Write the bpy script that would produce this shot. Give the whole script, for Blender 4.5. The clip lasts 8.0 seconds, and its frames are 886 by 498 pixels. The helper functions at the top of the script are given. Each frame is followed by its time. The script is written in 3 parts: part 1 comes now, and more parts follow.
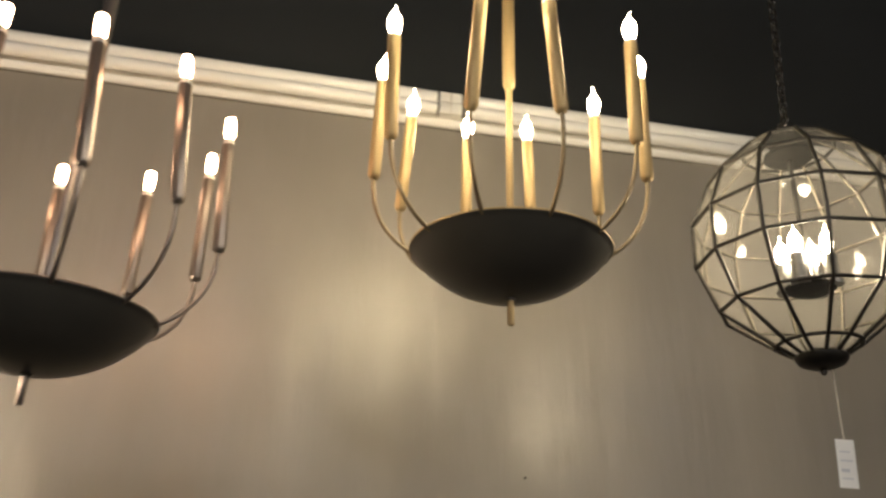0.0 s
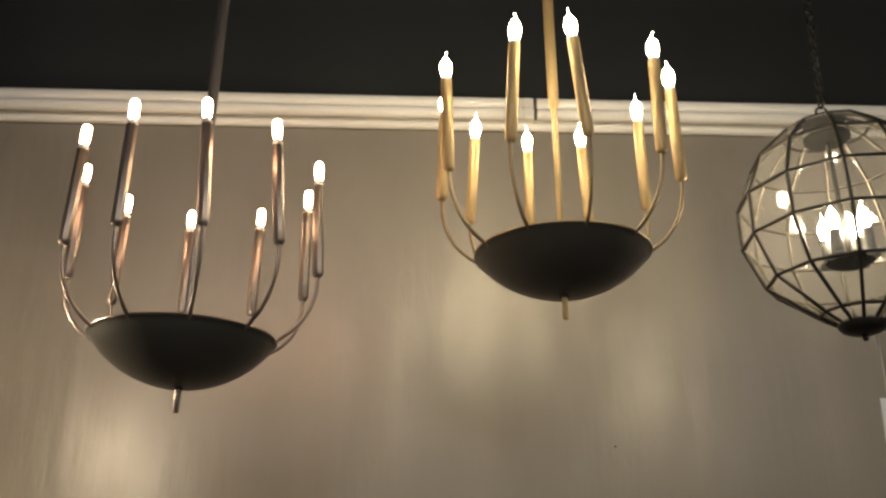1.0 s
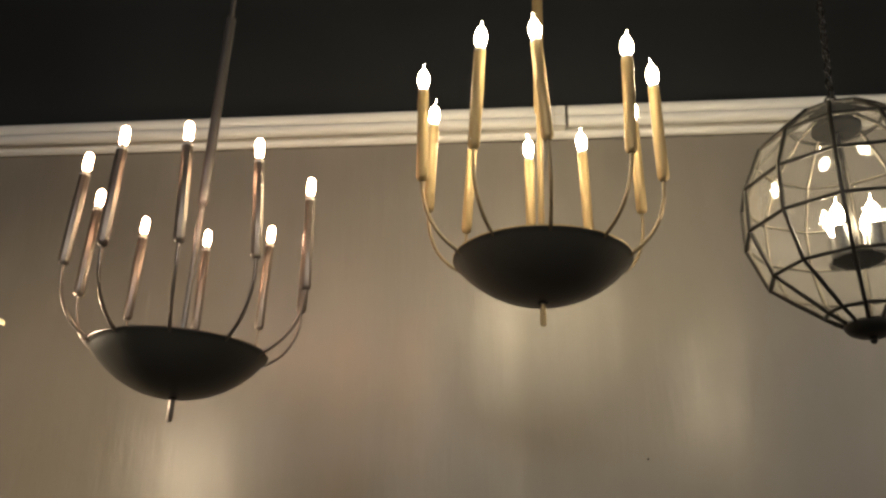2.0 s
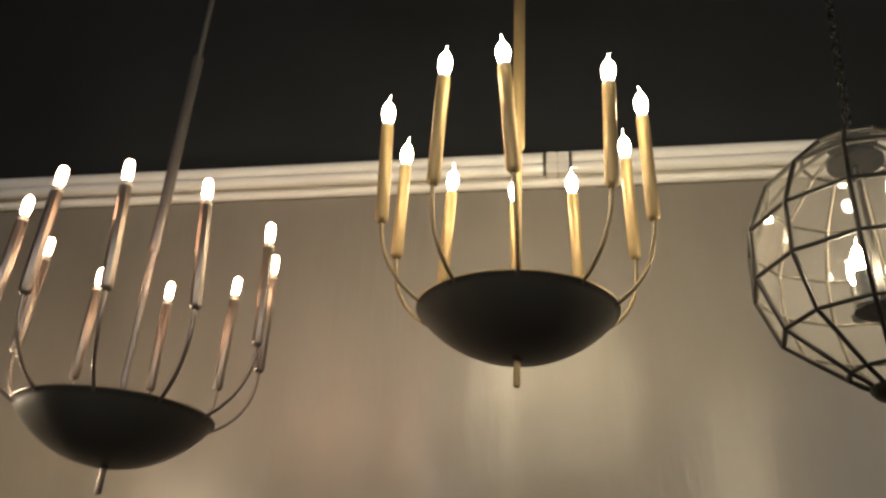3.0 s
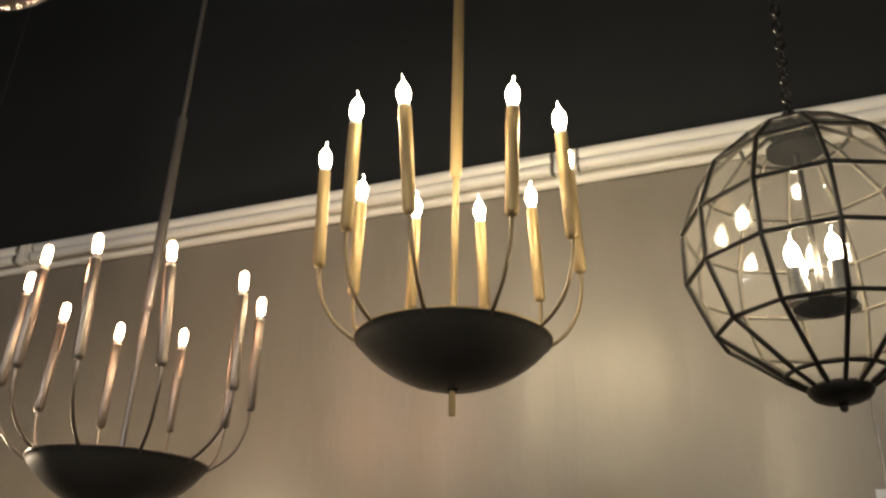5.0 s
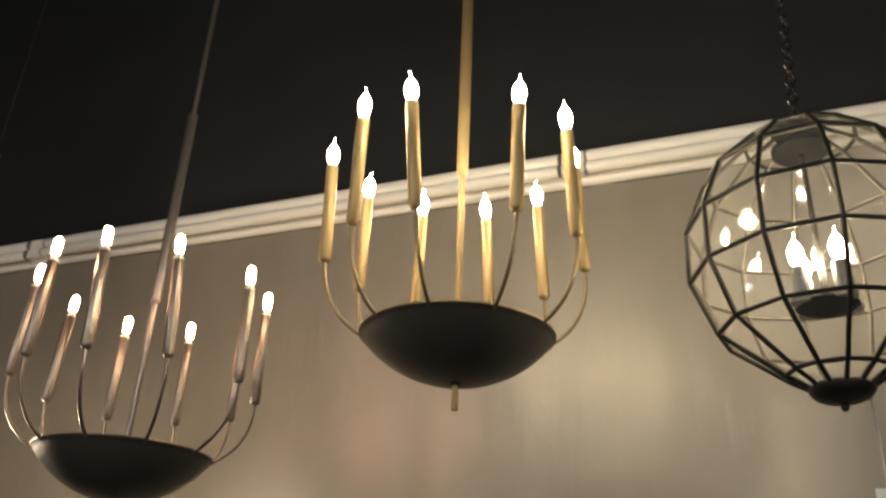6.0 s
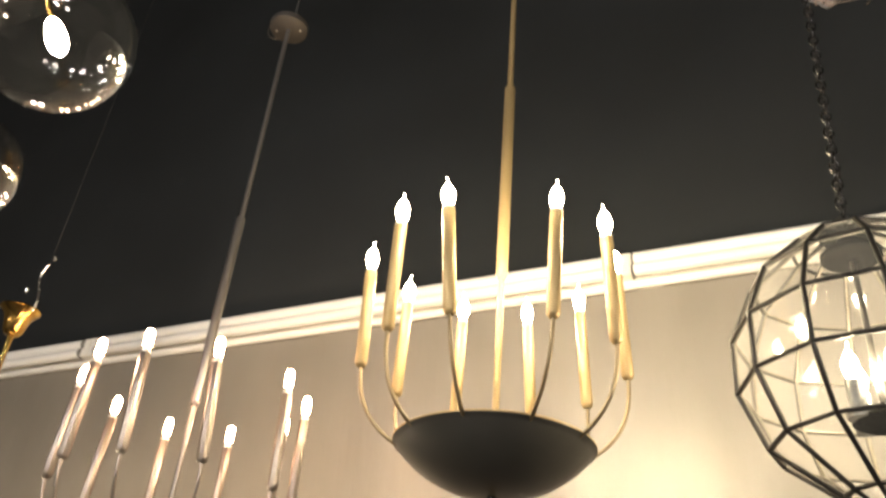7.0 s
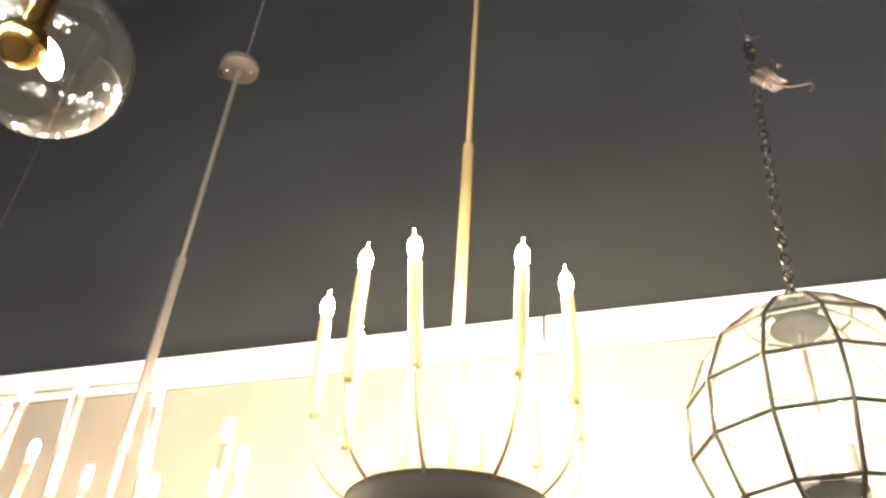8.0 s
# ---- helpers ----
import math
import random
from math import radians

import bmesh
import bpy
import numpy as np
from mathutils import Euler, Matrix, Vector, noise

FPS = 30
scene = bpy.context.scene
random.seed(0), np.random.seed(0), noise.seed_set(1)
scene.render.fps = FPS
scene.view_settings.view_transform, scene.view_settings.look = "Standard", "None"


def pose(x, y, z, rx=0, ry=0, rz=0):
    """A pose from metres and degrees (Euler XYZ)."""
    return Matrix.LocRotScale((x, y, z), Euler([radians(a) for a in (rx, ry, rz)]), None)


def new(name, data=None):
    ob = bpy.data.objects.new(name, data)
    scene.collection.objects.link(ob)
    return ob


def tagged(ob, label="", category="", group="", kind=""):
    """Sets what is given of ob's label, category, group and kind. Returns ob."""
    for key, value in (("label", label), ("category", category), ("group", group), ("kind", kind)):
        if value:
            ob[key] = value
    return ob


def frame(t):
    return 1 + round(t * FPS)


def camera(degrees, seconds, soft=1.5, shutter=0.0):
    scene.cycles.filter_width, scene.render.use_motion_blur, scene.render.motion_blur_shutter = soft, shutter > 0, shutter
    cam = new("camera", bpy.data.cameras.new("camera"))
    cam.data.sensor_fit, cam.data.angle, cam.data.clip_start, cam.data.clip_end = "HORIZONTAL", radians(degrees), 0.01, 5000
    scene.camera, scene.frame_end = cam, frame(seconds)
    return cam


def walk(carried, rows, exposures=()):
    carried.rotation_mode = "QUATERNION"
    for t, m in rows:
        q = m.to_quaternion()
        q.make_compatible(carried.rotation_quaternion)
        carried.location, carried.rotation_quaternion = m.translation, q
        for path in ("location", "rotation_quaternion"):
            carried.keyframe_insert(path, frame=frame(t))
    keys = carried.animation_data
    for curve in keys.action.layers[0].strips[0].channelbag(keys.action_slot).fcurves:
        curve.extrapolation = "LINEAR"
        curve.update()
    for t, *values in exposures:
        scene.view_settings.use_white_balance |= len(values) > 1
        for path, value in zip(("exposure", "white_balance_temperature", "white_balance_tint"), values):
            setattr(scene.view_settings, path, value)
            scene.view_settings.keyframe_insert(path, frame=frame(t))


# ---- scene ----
# camera and walk
cam = camera(56.22, 8.0, soft=2.6, shutter=0.35)
PATH = [
    (0.0, -0.4059, -1.3595, 1.5922, 113.66, -1.40, -12.17),
    (0.2, -0.3935, -1.4464, 1.5626, 113.40, -2.65, -9.44),
    (0.5, -0.3714, -1.5521, 1.5467, 112.63, -0.15, -4.55),
    (0.7, -0.3529, -1.6015, 1.5581, 112.19, 0.33, -3.54),
    (1.0, -0.3209, -1.6450, 1.5624, 111.74, 0.03, -2.25),
    (1.2, -0.2819, -1.6521, 1.5652, 111.93, 0.13, -0.40),
    (2.3, 0.0532, -1.6131, 1.5443, 112.83, -2.17, 7.44),
    (2.5, 0.0659, -1.5658, 1.5682, 112.77, -2.25, 7.71),
    (2.7, 0.0801, -1.5056, 1.5928, 113.75, -2.51, 8.23),
    (3.0, 0.1168, -1.4270, 1.6036, 117.15, -2.73, 9.07),
    (3.2, 0.1639, -1.3748, 1.6191, 117.92, -1.75, 10.36),
    (3.5, 0.2734, -1.3335, 1.6298, 118.04, -3.15, 15.17),
    (3.7, 0.3429, -1.3058, 1.6342, 118.38, -3.77, 17.62),
    (4.0, 0.4180, -1.3072, 1.6382, 117.64, -3.52, 18.92),
    (4.2, 0.4562, -1.3220, 1.6476, 116.97, -2.76, 20.03),
    (4.5, 0.4964, -1.3436, 1.6707, 116.62, -1.78, 20.52),
    (4.7, 0.5231, -1.3742, 1.6933, 116.03, -1.24, 20.93),
    (5.8, 0.5270, -1.4304, 1.6710, 114.88, -1.93, 20.07),
    (6.0, 0.5336, -1.4085, 1.6683, 115.78, -2.24, 20.96),
    (6.2, 0.5342, -1.3937, 1.6750, 116.24, -2.78, 21.63),
    (6.5, 0.5449, -1.3761, 1.6841, 117.70, -3.20, 23.12),
    (6.7, 0.5470, -1.3762, 1.6839, 119.72, -3.62, 23.60),
    (7.0, 0.5614, -1.3848, 1.6909, 122.39, -4.39, 24.17),
    (7.2, 0.5629, -1.3928, 1.6927, 123.80, -5.21, 23.83),
    (7.5, 0.5534, -1.3947, 1.6854, 125.02, -5.67, 22.61),
    (7.7, 0.5219, -1.4024, 1.6820, 125.93, -5.23, 20.60),
    (8.0, 0.4608, -1.4150, 1.6893, 126.49, -3.41, 17.20),
]
EXPOSURES = [(0.0, 0.58), (1.0, 0.38), (2.5, 0.22), (3.0, 0.32), (3.5, 0.45), (4.0, 0.5), (4.5, 0.4), (6.0, 0.45), (6.4, 0.5), (6.8, 0.95), (7.0, 1.7), (7.4, 2.72), (7.7, 3.15), (8.0, 3.4)]
walk(cam, [(t, pose(x, y, z, rx, ry, rz)) for t, x, y, z, rx, ry, rz in PATH], EXPOSURES)

# world: a closed showroom at night, lit by its own lamps
world = bpy.data.worlds.new("showroom_night")
world.use_nodes = True
world.node_tree.nodes["Background"].inputs[0].default_value = (0.02, 0.02, 0.025, 1)
world.node_tree.nodes["Background"].inputs[1].default_value = 0.1
scene.world = world
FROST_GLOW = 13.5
SPARK_GLOW = 90.0
PETAL_GLOW = 260.0
FLAME_GLOW, TUBE_GLOW, LANTERN_GLOW, PENDANT_GLOW = 132.0, 55.0, 120.0, 170.0
WALL_Y = 0.895


# ---- materials ----
def material(name):
    mat = bpy.data.materials.new(name)
    mat.use_nodes = True
    nt = mat.node_tree
    return mat, nt, nt.nodes["Principled BSDF"]


def noise_at(nt, scale, stretch=(1, 1, 1), detail=4.0, coords="Object"):
    tc = nt.nodes.new("ShaderNodeTexCoord")
    mp = nt.nodes.new("ShaderNodeMapping")
    mp.inputs["Scale"].default_value = stretch
    nz = nt.nodes.new("ShaderNodeTexNoise")
    nz.inputs["Scale"].default_value = scale
    nz.inputs["Detail"].default_value = detail
    nt.links.new(tc.outputs[coords], mp.inputs["Vector"])
    nt.links.new(mp.outputs["Vector"], nz.inputs["Vector"])
    return nz.outputs["Fac"]


def ramp(nt, fac, a, b, lo=0.3, hi=0.7):
    r = nt.nodes.new("ShaderNodeValToRGB")
    r.color_ramp.elements[0].position, r.color_ramp.elements[1].position = lo, hi
    r.color_ramp.elements[0].color, r.color_ramp.elements[1].color = (*a, 1), (*b, 1)
    nt.links.new(fac, r.inputs["Fac"])
    return r.outputs["Color"]


def spread(nt, fac, lo, hi):
    r = nt.nodes.new("ShaderNodeMapRange")
    r.inputs["To Min"].default_value, r.inputs["To Max"].default_value = lo, hi
    nt.links.new(fac, r.inputs["Value"])
    return r.outputs["Result"]


def bump(nt, bsdf, fac, strength, distance):
    b = nt.nodes.new("ShaderNodeBump")
    b.inputs["Strength"].default_value, b.inputs["Distance"].default_value = strength, distance
    nt.links.new(fac, b.inputs["Height"])
    nt.links.new(b.outputs["Normal"], bsdf.inputs["Normal"])
    return b


def surface(name, a, b, rough, metal=0.0, scale=8.0, stretch=(1, 1, 1), bumps=0.0, bump_scale=200.0, bump_stretch=(1, 1, 1), rough_var=0.08, spec=0.5):
    mat, nt, bs = material(name)
    nz = noise_at(nt, scale, stretch)
    nt.links.new(ramp(nt, nz, a, b), bs.inputs["Base Color"])
    nt.links.new(spread(nt, noise_at(nt, scale * 4, stretch), rough - rough_var, rough + rough_var), bs.inputs["Roughness"])
    bs.inputs["Metallic"].default_value = metal
    bs.inputs["Specular IOR Level"].default_value = spec
    if bumps:
        bump(nt, bs, noise_at(nt, bump_scale, bump_stretch), bumps, 0.001)
    return mat


def glow(name, colour, strength):
    mat, nt, bs = material(name)
    bs.inputs["Base Color"].default_value = (0.9, 0.88, 0.82, 1)
    bs.inputs["Roughness"].default_value = 0.1
    bs.inputs["Emission Color"].default_value = (*colour, 1)
    bs.inputs["Emission Strength"].default_value = strength
    return mat


def clear_glass(name, tint, rough=0.02, wave=0.0, gain=1.0, haze=0.01, edge=4.5, straight=0.035):
    mat, nt, bs = material(name)
    nt.nodes.remove(bs)
    out = nt.nodes["Material Output"]
    clear = nt.nodes.new("ShaderNodeBsdfTransparent")
    clear.inputs["Color"].default_value = (*tint, 1)
    gloss = nt.nodes.new("ShaderNodeBsdfGlossy")
    gloss.inputs["Roughness"].default_value = rough
    face = nt.nodes.new("ShaderNodeLayerWeight")
    face.inputs["Blend"].default_value = 0.5
    fres = nt.nodes.new("ShaderNodeMath")
    fres.operation = "POWER"
    fres.inputs[1].default_value = edge
    nt.links.new(face.outputs["Facing"], fres.inputs[0])
    mul = nt.nodes.new("ShaderNodeMath")
    mul.operation, mul.use_clamp = "MULTIPLY_ADD", True
    mul.inputs[1].default_value, mul.inputs[2].default_value = 0.5 * gain, straight * gain
    mix = nt.nodes.new("ShaderNodeMixShader")
    nt.links.new(fres.outputs[0], mul.inputs[0])
    nt.links.new(mul.outputs[0], mix.inputs[0])
    nt.links.new(clear.outputs[0], mix.inputs[1])
    nt.links.new(gloss.outputs[0], mix.inputs[2])
    # Pale diffuse veil: the panes' haze of reflected light put into their colour.
    veil = nt.nodes.new("ShaderNodeBsdfDiffuse")
    veil.inputs["Color"].default_value = (0.8, 0.79, 0.75, 1)
    hazed = nt.nodes.new("ShaderNodeMixShader")
    nt.links.new(spread(nt, noise_at(nt, 9.0), haze * 0.4, haze * 1.6), hazed.inputs[0])
    nt.links.new(mix.outputs[0], hazed.inputs[1])
    nt.links.new(veil.outputs[0], hazed.inputs[2])
    nt.links.new(hazed.outputs[0], out.inputs["Surface"])
    if wave:
        b = nt.nodes.new("ShaderNodeBump")
        b.inputs["Strength"].default_value, b.inputs["Distance"].default_value = wave, 0.002
        nt.links.new(noise_at(nt, 18.0, detail=2.0), b.inputs["Height"])
        nt.links.new(b.outputs["Normal"], gloss.inputs["Normal"])
    return mat


def wall_paint():
    """Taupe satin wall covering with a fine upright grain that smears reflections into vertical streaks."""
    mat, nt, bs = material("taupe_satin_wall_covering")
    nt.links.new(ramp(nt, noise_at(nt, 2.2, (1.6, 1, 0.5)), (0.205, 0.182, 0.152), (0.255, 0.227, 0.190)), bs.inputs["Base Color"])
    nt.links.new(spread(nt, noise_at(nt, 9.0, (1.6, 1, 0.3), 3.0), 0.30, 0.44), bs.inputs["Roughness"])
    bs.inputs["Specular IOR Level"].default_value = 0.95
    bs.inputs["Anisotropic"].default_value = 0.45
    tan = nt.nodes.new("ShaderNodeTangent")
    tan.direction_type, tan.axis = "RADIAL", "X"
    nt.links.new(tan.outputs[0], bs.inputs["Tangent"])
    sag = bump(nt, bs, noise_at(nt, 8.0, (1.6, 1, 0.36), 4.0), 0.34, 0.010)
    brush = nt.nodes.new("ShaderNodeBump")
    brush.inputs["Strength"].default_value, brush.inputs["Distance"].default_value = 0.42, 0.0022
    nt.links.new(noise_at(nt, 34.0, (1, 1, 0.09), 4.0), brush.inputs["Height"])
    nt.links.new(brush.outputs["Normal"], sag.inputs["Normal"])
    fine = nt.nodes.new("ShaderNodeBump")
    fine.inputs["Strength"].default_value, fine.inputs["Distance"].default_value = 0.14, 0.001
    nt.links.new(noise_at(nt, 180.0, (1, 1, 0.4), 2.0), fine.inputs["Height"])
    nt.links.new(fine.outputs["Normal"], brush.inputs["Normal"])
    return mat


M_WALL = wall_paint()
M_BLACK = surface("matt_black_paint", (0.019, 0.0205, 0.021), (0.026, 0.0285, 0.030), 0.85, scale=1.5, bumps=0.2, bump_scale=60.0, spec=0.2)
M_FLOOR = surface("dark_grey_carpet", (0.05, 0.045, 0.04), (0.08, 0.075, 0.07), 0.95, scale=30.0, bumps=0.5, bump_scale=300.0, spec=0.1)
M_BACKWALL = surface("dark_taupe_paint", (0.10, 0.09, 0.08), (0.13, 0.12, 0.10), 0.7, scale=2.0, bumps=0.1, bump_scale=80.0)
M_TUBE = surface("white_glass_tube", (0.80, 0.79, 0.75), (0.87, 0.86, 0.82), 0.09, scale=3.0, stretch=(0.4, 1, 1), rough_var=0.03)
M_BATTEN = surface("white_enamel_batten", (0.76, 0.74, 0.69), (0.85, 0.83, 0.78), 0.30, scale=6.0, stretch=(0.3, 1, 1), bumps=0.1, bump_scale=40.0)
M_ENDCAP = surface("grey_metal_end_cap", (0.16, 0.155, 0.145), (0.26, 0.25, 0.23), 0.30, metal=0.7, scale=20.0)
M_EDGE_LINE = surface("dark_brown_edge_line", (0.07, 0.055, 0.04), (0.11, 0.09, 0.07), 0.7, scale=40.0)
M_GOLD = surface("brushed_gold_metal", (0.35, 0.255, 0.125), (0.42, 0.310, 0.155), 0.50, metal=0.60, scale=14.0, stretch=(1, 1, 0.15), rough_var=0.04, bumps=0.05, bump_scale=260.0, bump_stretch=(1, 1, 0.05))
# Darker copy of the gold; the front arms' shade is put into its colour.
M_GOLD_ARM = surface("shaded_gold_arm", (0.20, 0.155, 0.095), (0.27, 0.21, 0.125), 0.45, metal=0.75, scale=16.0, rough_var=0.04)
M_PEWTER = surface("polished_rose_pewter_metal", (0.225, 0.190, 0.165), (0.280, 0.238, 0.208), 0.34, metal=0.80, scale=14.0, stretch=(1, 1, 0.15), rough_var=0.03, bumps=0.02, bump_scale=200.0, bump_stretch=(1, 1, 0.05))
# Same pewter as the sleeves; its weaker light is put into this greyer colour.
M_ROD = surface("shaded_grey_pewter_rod", (0.165, 0.152, 0.145), (0.205, 0.190, 0.182), 0.34, metal=0.72, scale=14.0, stretch=(1, 1, 0.15), rough_var=0.04)
M_CANOPY = surface("dull_bronze_canopy", (0.055, 0.048, 0.043), (0.080, 0.070, 0.062), 0.55, metal=0.4, scale=14.0)
M_BOWL = surface("satin_black_bowl_enamel", (0.042, 0.040, 0.034), (0.064, 0.060, 0.052), 0.37, scale=5.0, bumps=0.12, bump_scale=300.0, spec=0.6)
M_COLLAR = surface("pale_bulb_collar", (0.62, 0.59, 0.54), (0.76, 0.73, 0.67), 0.35, metal=0.2, scale=30.0)
M_IRON = surface("blackened_iron", (0.014, 0.013, 0.011), (0.030, 0.026, 0.021), 0.42, metal=0.3, scale=22.0, bumps=0.25, bump_scale=180.0)
M_DULL = surface("dull_black_lacquer", (0.004, 0.004, 0.0035), (0.008, 0.007, 0.0065), 0.8, scale=20.0, bumps=0.2, bump_scale=150.0, spec=0.08)
M_LINK = surface("glossy_black_link", (0.006, 0.006, 0.006), (0.012, 0.011, 0.010), 0.22, scale=40.0, spec=0.7)
M_SOCKET = surface("gunmetal_socket", (0.10, 0.10, 0.10), (0.17, 0.17, 0.165), 0.30, metal=0.7, scale=40.0)
M_LINER = surface("pale_inner_came", (0.13, 0.115, 0.09), (0.20, 0.18, 0.14), 0.40, metal=0.4, scale=30.0)
M_CABLE = surface("black_cable", (0.012, 0.012, 0.012), (0.022, 0.022, 0.022), 0.8, scale=40.0, spec=0.2)
M_STEEL = surface("bright_wire", (0.62, 0.60, 0.57), (0.75, 0.73, 0.70), 0.25, metal=0.95, scale=30.0)
M_SHEATH = surface("cloudy_wire_sheath", (0.055, 0.05, 0.045), (0.10, 0.09, 0.08), 0.3, scale=40.0)
M_COPPER = surface("stripped_copper_wire", (0.15, 0.115, 0.09), (0.24, 0.185, 0.15), 0.30, metal=0.9, scale=40.0)
M_BRASS = surface("polished_brass", (0.70, 0.42, 0.10), (0.82, 0.54, 0.18), 0.14, metal=1.0, scale=8.0, rough_var=0.05)
M_CORD = surface("white_cord", (0.62, 0.58, 0.50), (0.74, 0.70, 0.62), 0.7, scale=50.0)
M_PAPER = surface("white_paper", (0.84, 0.84, 0.84), (0.90, 0.90, 0.90), 0.6, scale=20.0)
M_PRINT = surface("grey_print", (0.58, 0.60, 0.66), (0.64, 0.66, 0.71), 0.7, scale=20.0)
M_LEAF = surface("cream_enamel_petal", (0.72, 0.62, 0.40), (0.82, 0.74, 0.54), 0.35, scale=12.0, bumps=0.15, bump_scale=60.0)
M_PANE = clear_glass("lantern_glass", (0.985, 0.98, 0.97), 0.05, wave=0.18, gain=1.0, haze=0.035)
M_BUBBLE = clear_glass("bubble_glass", (0.97, 0.97, 0.97), 0.01, wave=0.08, gain=2.0, haze=0.0005, edge=2.8, straight=0.022)
M_FLAME = glow("warm_white_flame_bulb", (1.0, 0.82, 0.52), FLAME_GLOW)
M_TUBULAR = glow("amber_tubular_bulb", (1.0, 0.57, 0.33), TUBE_GLOW)
M_LANTERN = glow("lantern_flame_bulb", (1.0, 0.83, 0.56), LANTERN_GLOW)
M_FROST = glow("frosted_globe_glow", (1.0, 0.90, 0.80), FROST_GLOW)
M_PETALBULB = glow("petal_chandelier_bulb", (1.0, 0.80, 0.56), PETAL_GLOW)
M_SPARK = glow("small_candle_glow", (1.0, 0.90, 0.75), SPARK_GLOW)
M_TWINKLE = glow("tiny_string_bulb", (0.93, 0.95, 1.0), 60.0)
M_PENDANT = glow("pendant_bulb", (1.0, 0.88, 0.66), PENDANT_GLOW)


# ---- mesh helpers ----
def part(name, bm, mat, parent=None, label="", smooth=True, shadow=True):
    """One mesh object from a bmesh, under its thing."""
    bmesh.ops.recalc_face_normals(bm, faces=bm.faces)
    me = bpy.data.meshes.new(name)
    bm.to_mesh(me)
    bm.free()
    me.materials.append(mat)
    if smooth:
        me.polygons.foreach_set("use_smooth", [True] * len(me.polygons))
        me.set_sharp_from_angle(angle=radians(38))
    ob = new(name, me)
    ob.parent = parent
    ob.visible_shadow = shadow
    if label:
        ob["label"] = label
    return ob


def thing(name, x, y, z, label, category, group="", kind=""):
    ob = new(name)
    ob.location = (x, y, z)
    ob.empty_display_size = 0.05
    return tagged(ob, label, category, group, kind)


def lathe(profile, n=32, bm=None, at=None, axis=(0, 0, 1)):
    """Turns (radius, height) pairs about an axis through at."""
    bm = bm or bmesh.new()
    at = Vector(at or (0, 0, 0))
    turn = Vector((0, 0, 1)).rotation_difference(Vector(axis)).to_matrix()
    rings = []
    for r, h in profile:
        if r < 1e-6:
            rings.append([bm.verts.new(at + turn @ Vector((0, 0, h)))])
        else:
            rings.append([bm.verts.new(at + turn @ Vector((r * math.cos(2 * math.pi * i / n), r * math.sin(2 * math.pi * i / n), h))) for i in range(n)])
    for a, b in zip(rings, rings[1:]):
        for i in range(n):
            j = (i + 1) % n
            if len(a) == 1 and len(b) > 1:
                bm.faces.new((a[0], b[i], b[j]))
            elif len(b) == 1 and len(a) > 1:
                bm.faces.new((a[i], a[j], b[0]))
            elif len(a) > 1:
                bm.faces.new((a[i], a[j], b[j], b[i]))
    for ring in (rings[0], rings[-1]):
        if len(ring) > 2:
            bm.faces.new(ring)
    return bm


def tube(points, radius, n=10, bm=None, closed=False):
    """A round bar along points; radius is a number or one for each point."""
    bm = bm or bmesh.new()
    pts = [Vector(p) for p in points]
    count = len(pts)
    radii = radius if isinstance(radius, (list, tuple)) else [radius] * count
    side = None
    rings = []
    for i, p in enumerate(pts):
        ahead = pts[(i + 1) % count] if closed or i < count - 1 else p
        behind = pts[i - 1] if closed or i > 0 else p
        t = (ahead - behind).normalized()
        if side is None:
            side = t.orthogonal().normalized()
        side = (side - t * side.dot(t)).normalized()
        up = t.cross(side)
        rings.append([bm.verts.new(p + radii[i] * (math.cos(a) * side + math.sin(a) * up)) for a in (2 * math.pi * k / n for k in range(n))])
    for a, b in zip(rings, rings[1:] + ([rings[0]] if closed else [])):
        for k in range(n):
            j = (k + 1) % n
            bm.faces.new((a[k], a[j], b[j], b[k]))
    if not closed:
        bm.faces.new(rings[0][::-1])
        bm.faces.new(rings[-1])
    return bm


def box(x0, y0, z0, x1, y1, z1, bevel=0.0, bm=None):
    bm = bm or bmesh.new()
    made = bmesh.ops.create_cube(bm, size=1)["verts"]
    bmesh.ops.scale(bm, vec=(x1 - x0, y1 - y0, z1 - z0), verts=made)
    bmesh.ops.translate(bm, vec=((x0 + x1) / 2, (y0 + y1) / 2, (z0 + z1) / 2), verts=made)
    if bevel:
        bmesh.ops.bevel(bm, geom=[e for e in bm.edges], offset=bevel, segments=2, affect="EDGES")
    return bm


def curve(p0, p1, p2, p3, n=14):
    """Points of a cubic Bezier."""
    p0, p1, p2, p3 = (Vector(p) for p in (p0, p1, p2, p3))
    return [(1 - u) ** 3 * p0 + 3 * (1 - u) ** 2 * u * p1 + 3 * (1 - u) * u * u * p2 + u ** 3 * p3 for u in (i / n for i in range(n + 1))]


# ---- structure ----
CEILING_Z = 5.8
tagged(part("floor", box(-6, -6, -0.1, 6, 5, 0), M_FLOOR, smooth=False), "dark grey carpeted showroom floor", "floor", kind="structure")
tagged(part("ceiling", box(-6, -6, CEILING_Z, 6, 5, CEILING_Z + 0.15), M_BLACK, smooth=False), "matt black painted showroom ceiling", "ceiling", kind="structure")
tagged(part("wall_display", box(-5.85, WALL_Y, 0, 5.85, WALL_Y + 0.12, 3.03), M_WALL, smooth=False), "taupe satin display wall below white tubes", "wall", kind="structure")
tagged(part("wall_upper", box(-5.85, WALL_Y + 0.02, 3.03, 5.85, WALL_Y + 0.12, CEILING_Z), M_BLACK, smooth=False), "matt black painted upper wall", "wall", kind="structure")
